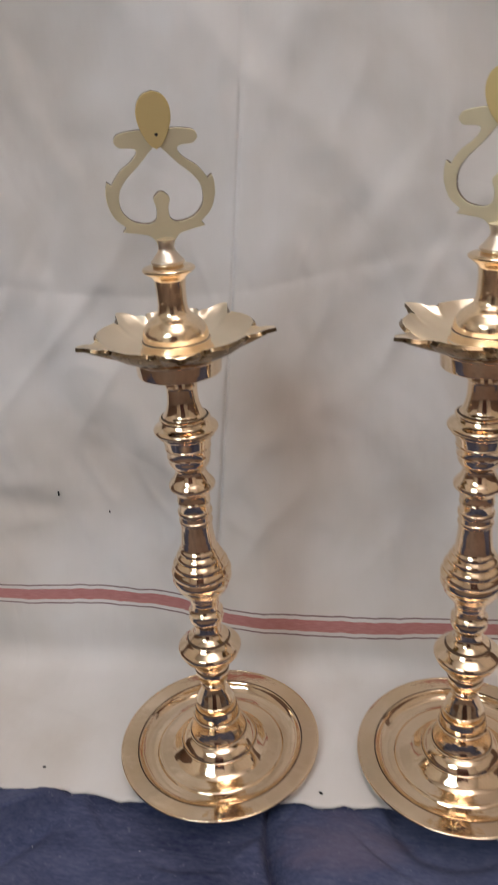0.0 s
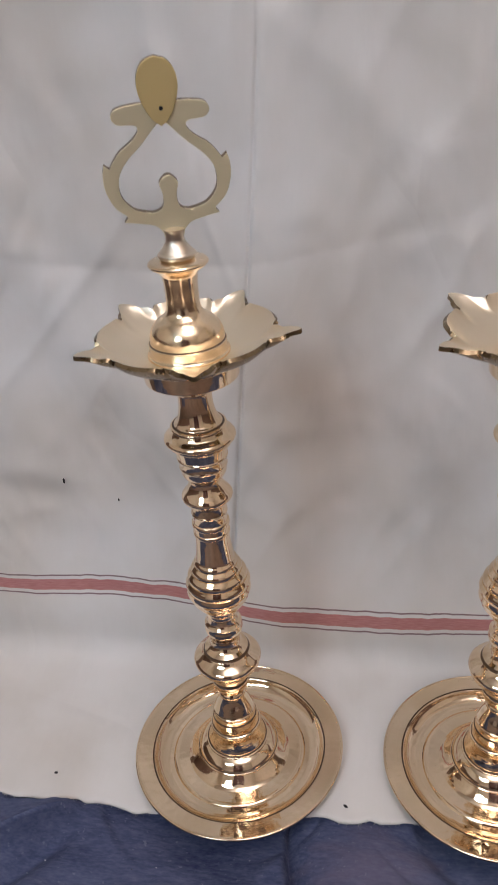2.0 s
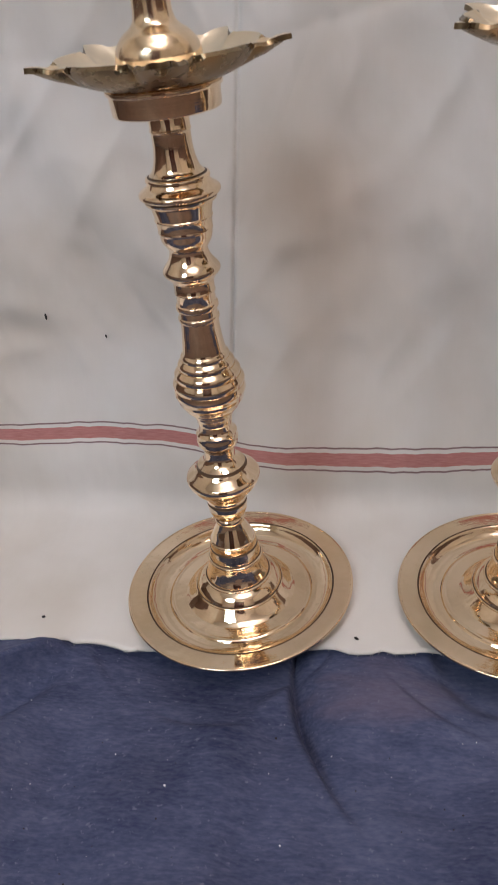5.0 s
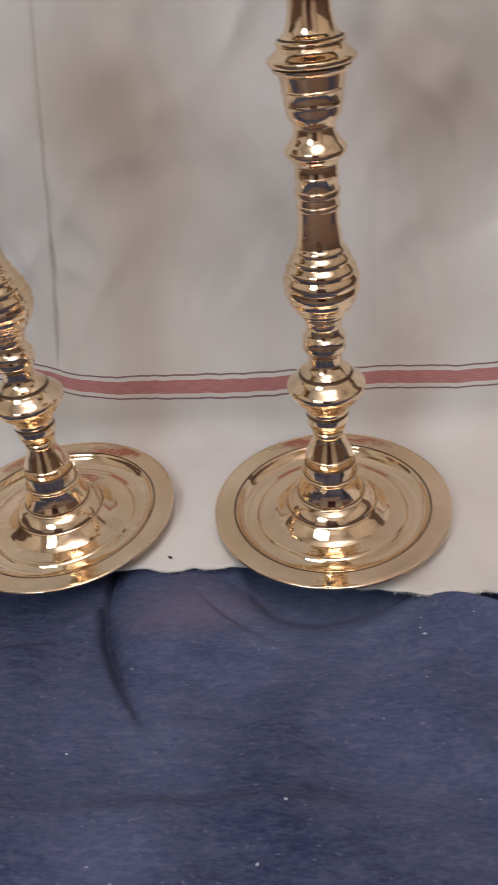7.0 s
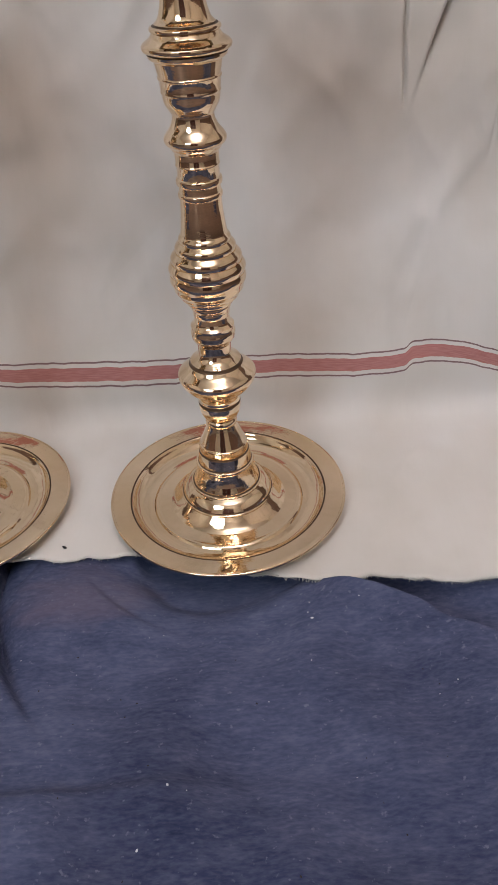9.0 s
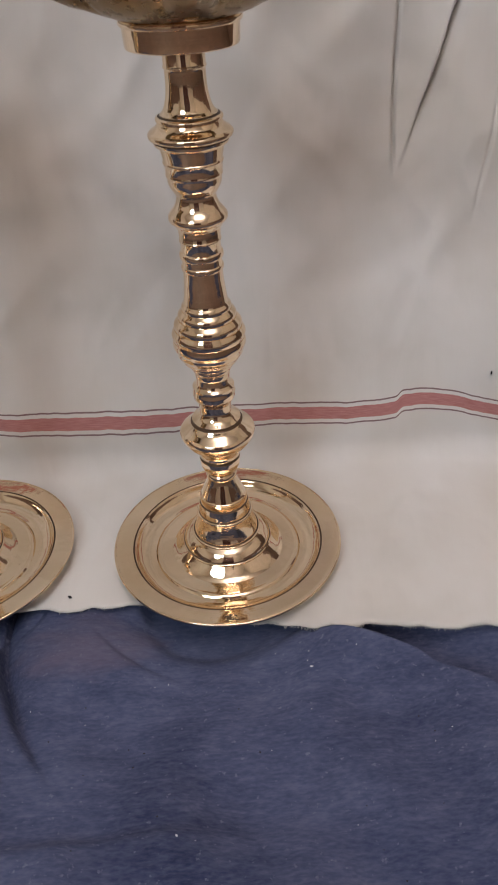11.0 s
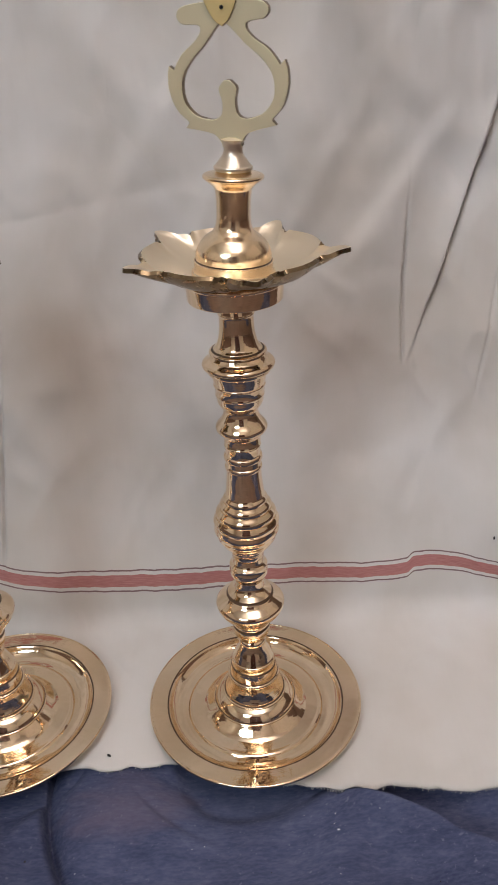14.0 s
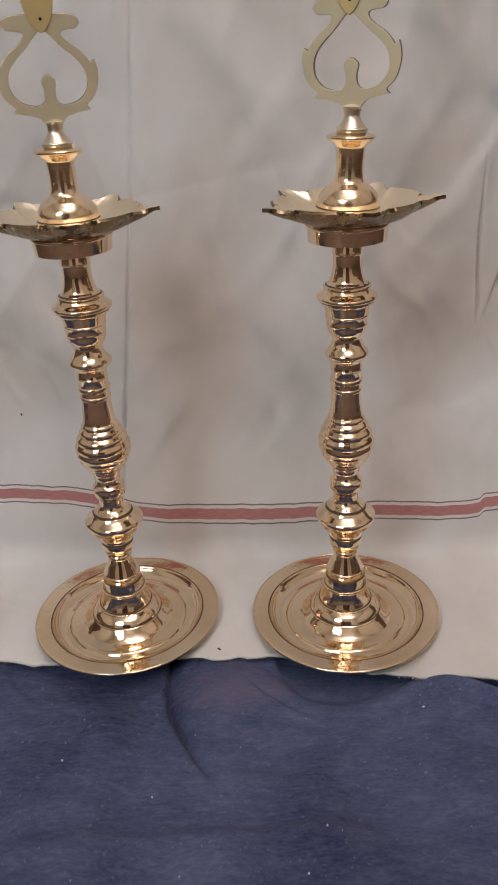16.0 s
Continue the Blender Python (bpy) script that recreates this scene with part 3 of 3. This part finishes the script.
def brass_lamp(x, first, top_lean, finial_turn, finial_lean, finial_roll, label):
    lamp = tagged(new("oil_lamp"), label, "oil lamp", "pair of brass oil lamps")
    lamp.location = (x + 0.0008, 0, 0)
    part("base_plate", lathe([
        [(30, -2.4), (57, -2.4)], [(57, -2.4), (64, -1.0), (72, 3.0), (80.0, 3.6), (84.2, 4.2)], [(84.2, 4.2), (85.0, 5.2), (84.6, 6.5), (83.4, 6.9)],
        [(83.4, 6.9), (82.6, 6.5), (77, 6.2), (70.8, 5.9)], [GROOVE_DARK, (70.8, 5.9), (70.2, 4.9), (69.6, 5.75)], [(69.6, 5.75), (68.6, 4.8), (66.8, 2.2), (63.6, -0.2), (58.8, -1.4), (54.2, -1.2)],
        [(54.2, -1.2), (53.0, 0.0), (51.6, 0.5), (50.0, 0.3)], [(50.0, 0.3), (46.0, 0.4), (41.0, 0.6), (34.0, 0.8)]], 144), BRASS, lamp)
    part("foot", lathe([
        [(41.5, 0.4), (38.6, 2.2), (35.4, 5.2), (32.6, 8.2)], [(32.6, 8.2), (33.0, 9.2), (32.2, 10.0)], [GROOVE_DARK, (32.2, 10.0), (31.4, 10.3), (31.7, 11.0)],
        [(31.7, 11.0), (30.6, 13.0), (27.8, 16.0), (25.0, 17.8)], [(25.0, 17.8), (25.0, 18.8), (24.0, 19.2)], [GROOVE_DARK, (24.0, 19.2), (23.2, 19.5), (23.3, 20.3)],
        [(23.3, 20.3), (21.6, 24.6), (20.2, 29.2), (19.3, 33.6)], [(19.3, 33.6), (20.2, 34.4), (20.0, 36.2), (19.0, 36.8)], [GROOVE_DARK, (19.0, 36.8), (18.3, 37.2), (18.6, 37.8)],
        [(18.6, 37.8), (18.1, 41.0), (17.4, 45.0)], [GROOVE_DARK, (17.4, 45.0), (16.8, 45.5), (17.0, 46.8)], [(17.0, 46.8), (16.5, 50.6)], [(16.5, 50.6), (16.5, 51.6), (15.8, 52.2)],
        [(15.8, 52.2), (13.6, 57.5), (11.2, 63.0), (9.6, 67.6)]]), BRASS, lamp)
    part("lower_stem", lathe([
        [(9.4, 67.0), (10.6, 68.4), (10.6, 70.6), (9.6, 72.0)], [(9.6, 72.0), (11.8, 75.0), (13.6, 79.5), (14.0, 85.0)], [GROOVE_DARK, (14.0, 85.0), (13.4, 86.2), (14.2, 87.6)],
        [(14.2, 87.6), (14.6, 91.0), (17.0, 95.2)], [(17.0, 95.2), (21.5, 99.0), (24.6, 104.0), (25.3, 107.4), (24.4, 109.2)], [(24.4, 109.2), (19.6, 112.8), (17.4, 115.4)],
        [GROOVE_DARK, (17.4, 115.4), (16.6, 116.2), (16.2, 117.6)], [(16.2, 117.6), (12.6, 120.2), (10.6, 124.0), (10.8, 129.8)],
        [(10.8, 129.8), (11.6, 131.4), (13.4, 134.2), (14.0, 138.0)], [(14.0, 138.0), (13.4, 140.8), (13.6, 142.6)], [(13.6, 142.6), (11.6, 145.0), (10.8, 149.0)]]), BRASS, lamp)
    bulb = [[(10.6, 148.4), (11.4, 151.0), (11.4, 153.4)], [(11.4, 153.4), (12.4, 155.4), (12.4, 157.0)], [(12.4, 157.0), (14.4, 158.8), (14.8, 160.4)], [(14.8, 160.4), (17.6, 162.6), (18.6, 165.0)], [(18.6, 165.0), (20.6, 167.4), (21.4, 170.4)]]
    bulb += ribs(21.4, 170.4, 22.4, 178.0, 1, 1.0) + ribs(22.2, 178.0, 21.2, 185.2, 1, 1.3) + ribs(20.8, 185.2, 18.2, 191.8, 1, 1.4) + ribs(17.8, 191.8, 15.4, 197.6, 1, 1.2) + ribs(15.2, 197.6, 13.6, 202.0, 1, 0.8)
    bulb += [[(13.6, 202.0), (12.8, 208.0), (12.0, 216.0), (11.7, 222.6)], [(11.7, 222.6), (12.5, 223.6), (12.5, 225.4), (11.8, 226.2)], [(11.8, 226.2), (11.6, 229.6)],
             [(11.6, 229.6), (12.8, 230.8), (12.8, 233.4), (11.8, 234.4)], [(11.8, 234.4), (11.8, 240.5)], [(11.8, 240.5), (12.3, 241.2), (11.9, 242.0)], [(11.9, 242.0), (12.2, 248.0)]]
    part("ribbed_bulb", lathe(bulb), BRASS, lamp)
    part("upper_stem", lathe([
        [(12.0, 247.6), (13.6, 249.6), (14.4, 251.0)], [(14.4, 251.0), (16.6, 253.0), (16.9, 255.4), (15.6, 257.6)], [(15.6, 257.6), (13.2, 260.6), (11.6, 264.2), (11.2, 267.2)],
        [(11.2, 267.2), (12.6, 269.4), (14.6, 273.0), (15.4, 277.4)], [(15.4, 277.4), (15.8, 278.4), (15.6, 279.4)], [(15.6, 279.4), (16.1, 284.4)], [(16.1, 284.4), (16.6, 285.0), (16.6, 285.6), (16.2, 286.2)], [(16.2, 286.2), (17.6, 293.0)],
        [(17.6, 293.0), (20.0, 294.6), (20.6, 296.4)], [GROOVE_DARK, (20.6, 296.4), (20.2, 296.7), (20.6, 297.0)], [(20.6, 297.0), (22.6, 298.2), (22.9, 300.0), (21.8, 301.4)], [(21.8, 301.4), (18.6, 303.6), (17.0, 306.0)],
        [(17.0, 306.0), (18.0, 306.8), (17.8, 308.2), (16.6, 308.8)], [GROOVE_DARK, (16.6, 308.8), (15.6, 309.0), (15.4, 309.6)], [(15.4, 309.6), (13.4, 311.8), (12.0, 315.6), (11.1, 320.0), (10.7, 325.0), (10.7, 331.0)],
        [(10.7, 331.0), (11.3, 332.0), (10.9, 333.0)], [(10.9, 333.0), (10.9, 342.0)]]), BRASS, lamp)
    part("dish_cup", lathe([
        [(8.0, 341.8), (20.0, 340.8), (26.6, 341.0)], [(26.6, 341.0), (28.6, 341.7), (29.0, 343.0)], [(29.0, 343.0), (29.4, 351.4)],
        [(29.4, 351.4), (30.6, 352.1), (30.8, 353.7), (29.8, 354.5)], [(29.8, 354.5), (30.6, 355.2), (32.4, 356.8)], [(32.4, 356.8), (26.0, 356.0), (20.0, 356.0)]]), BRASS, lamp)
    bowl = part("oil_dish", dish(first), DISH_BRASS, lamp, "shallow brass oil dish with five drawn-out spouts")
    bowl.data.materials.append(DARK_BRASS)
    # the screwed-on top leans a little
    lean = pose(0, 0, 0.360, 0, top_lean, 0) @ Matrix.Translation((0, 0, -0.360))
    dome = part("dome", lathe([
        [(24.6, 354.0), (24.8, 357.4), (23.8, 358.6)], [(23.8, 358.6), (23.2, 360.2), (23.0, 364.0)], [(23.0, 364.0), (23.3, 364.4), (22.7, 364.8)], [GROOVE_DARK, (22.7, 364.8), (21.9, 365.0), (22.3, 365.5)],
        [(22.3, 365.5), (22.0, 369.0), (20.6, 373.0), (17.2, 377.4), (12.6, 380.8), (10.6, 383.6), (9.8, 388.0), (9.7, 394.0), (9.9, 400.0), (10.6, 405.0)], [(10.6, 405.0), (13.0, 407.4), (16.8, 410.2), (17.3, 411.6)],
        [(17.3, 411.6), (16.0, 412.6), (11.4, 413.6), (9.8, 414.4)], [(9.8, 414.4), (9.6, 415.0)]]), DOME_BRASS, lamp)
    neck = part("neck", lathe([
        [(9.6, 414.0), (10.8, 415.2), (10.8, 416.6), (9.8, 417.4)], [(9.8, 417.4), (8.2, 419.4), (6.0, 422.4), (5.2, 425.0), (5.6, 428.6), (6.6, 430.4)], [(6.6, 430.4), (3.0, 431.6)]], 64), NECK_BRASS, lamp)
    dome.matrix_basis = neck.matrix_basis = lean
    head = part("finial", finial_frame(), SHEET_BRASS, lamp, "flat satin brass finial with two horned arms")
    head.matrix_basis = lean @ pose(0, 0, 0.4285, finial_lean, finial_roll, finial_turn) @ Matrix.Translation((0, 0, 0.0385))
    leaf = part("leaf", finial_leaf(), LEAF_BRASS, head, "oval yellow brass leaf")
    for ob in (head, leaf):
        ob.data.materials.append(DARK_BRASS)
    leaf.location = (0, -0.0010, 0)
    rivet = part("rivet", lathe([[(1.0, 0.0), (0.9, 0.5), (0.1, 0.7)]], 16), DARK_LINT, head, "dark rivet head")
    rivet.matrix_basis = pose(0.0006, -0.0033, 0.0262, 90, 0, 0)
    return lamp


brass_lamp(0.0, radians(352), 2.5, -20.0, 2.0, -4.0, "tall polished brass oil lamp standing on the white cloth's torn edge")
brass_lamp(-0.2021, radians(357), 0.0, 17.0, 7.0, 0.0, "tall polished brass oil lamp with its finial turned slightly sideways")


# ---------------------------------------------------------------- lint and specks
def flecks(places, size, seed, big=0.12, upright=False):
    rng = random.Random(seed)
    bm = bmesh.new()
    for x, y, z in places:
        s = size * rng.uniform(0.5, 1.0) * (2.2 if rng.random() < big else 1.0)
        m = pose(x, y, z, 0, 0, rng.uniform(0, 180)) @ Matrix.Diagonal((s * 0.6, s * 0.6, s * rng.uniform(1.2, 2.0), 1) if upright else (s * rng.uniform(1, 1.9), s, s * 0.5, 1))
        bmesh.ops.create_icosphere(bm, subdivisions=1, radius=1.0, matrix=m)
    return bm


def on_white(x, z):
    y = float(np.interp(s_of_height(z), SEC_S, SEC[:, 0])) + drape(x, z)
    return (x, y - 0.0012, z)


def on_blue(x, y):
    return (x, y, blue_height(x, y) + 0.0003)


rng = random.Random(11)
dark = [on_white(-0.3245, 0.142), on_white(-0.374, 0.162), on_white(0.219, 0.072)]
tagged(obj("dark_lint", flecks(dark, 0.0024, 1, 0.0, True), DARK_LINT), "tiny dark specks of lint caught on the hanging white cloth", "lint", kind="stuff")
dark = [(-0.113, -0.043, -0.0040), (-0.350, -0.032, -0.0036)]
tagged(obj("dark_lint", flecks(dark, 0.0015, 5, 0.0), DARK_LINT), "tiny dark specks of lint on the spread white cloth", "lint", kind="stuff")
dark = [on_blue(-0.038, -0.204), on_blue(-0.111, -0.149)] + [on_blue(rng.uniform(-0.32, 0.2), rng.uniform(-0.27, -0.10)) for k in range(46)]
tagged(obj("dark_lint", flecks(dark, 0.00052, 2), DARK_LINT), "tiny dark specks of lint on the blue cloth", "lint", kind="stuff")
pale = [on_blue(0.137, -0.121), on_blue(0.055, -0.113)] + [on_blue(rng.uniform(-0.36, 0.2), rng.uniform(-0.27, -0.09)) for k in range(44)]
tagged(obj("pale_lint", flecks(pale, 0.00040, 3), PALE_LINT), "tiny white specks of lint on the blue cloth", "lint", kind="stuff")
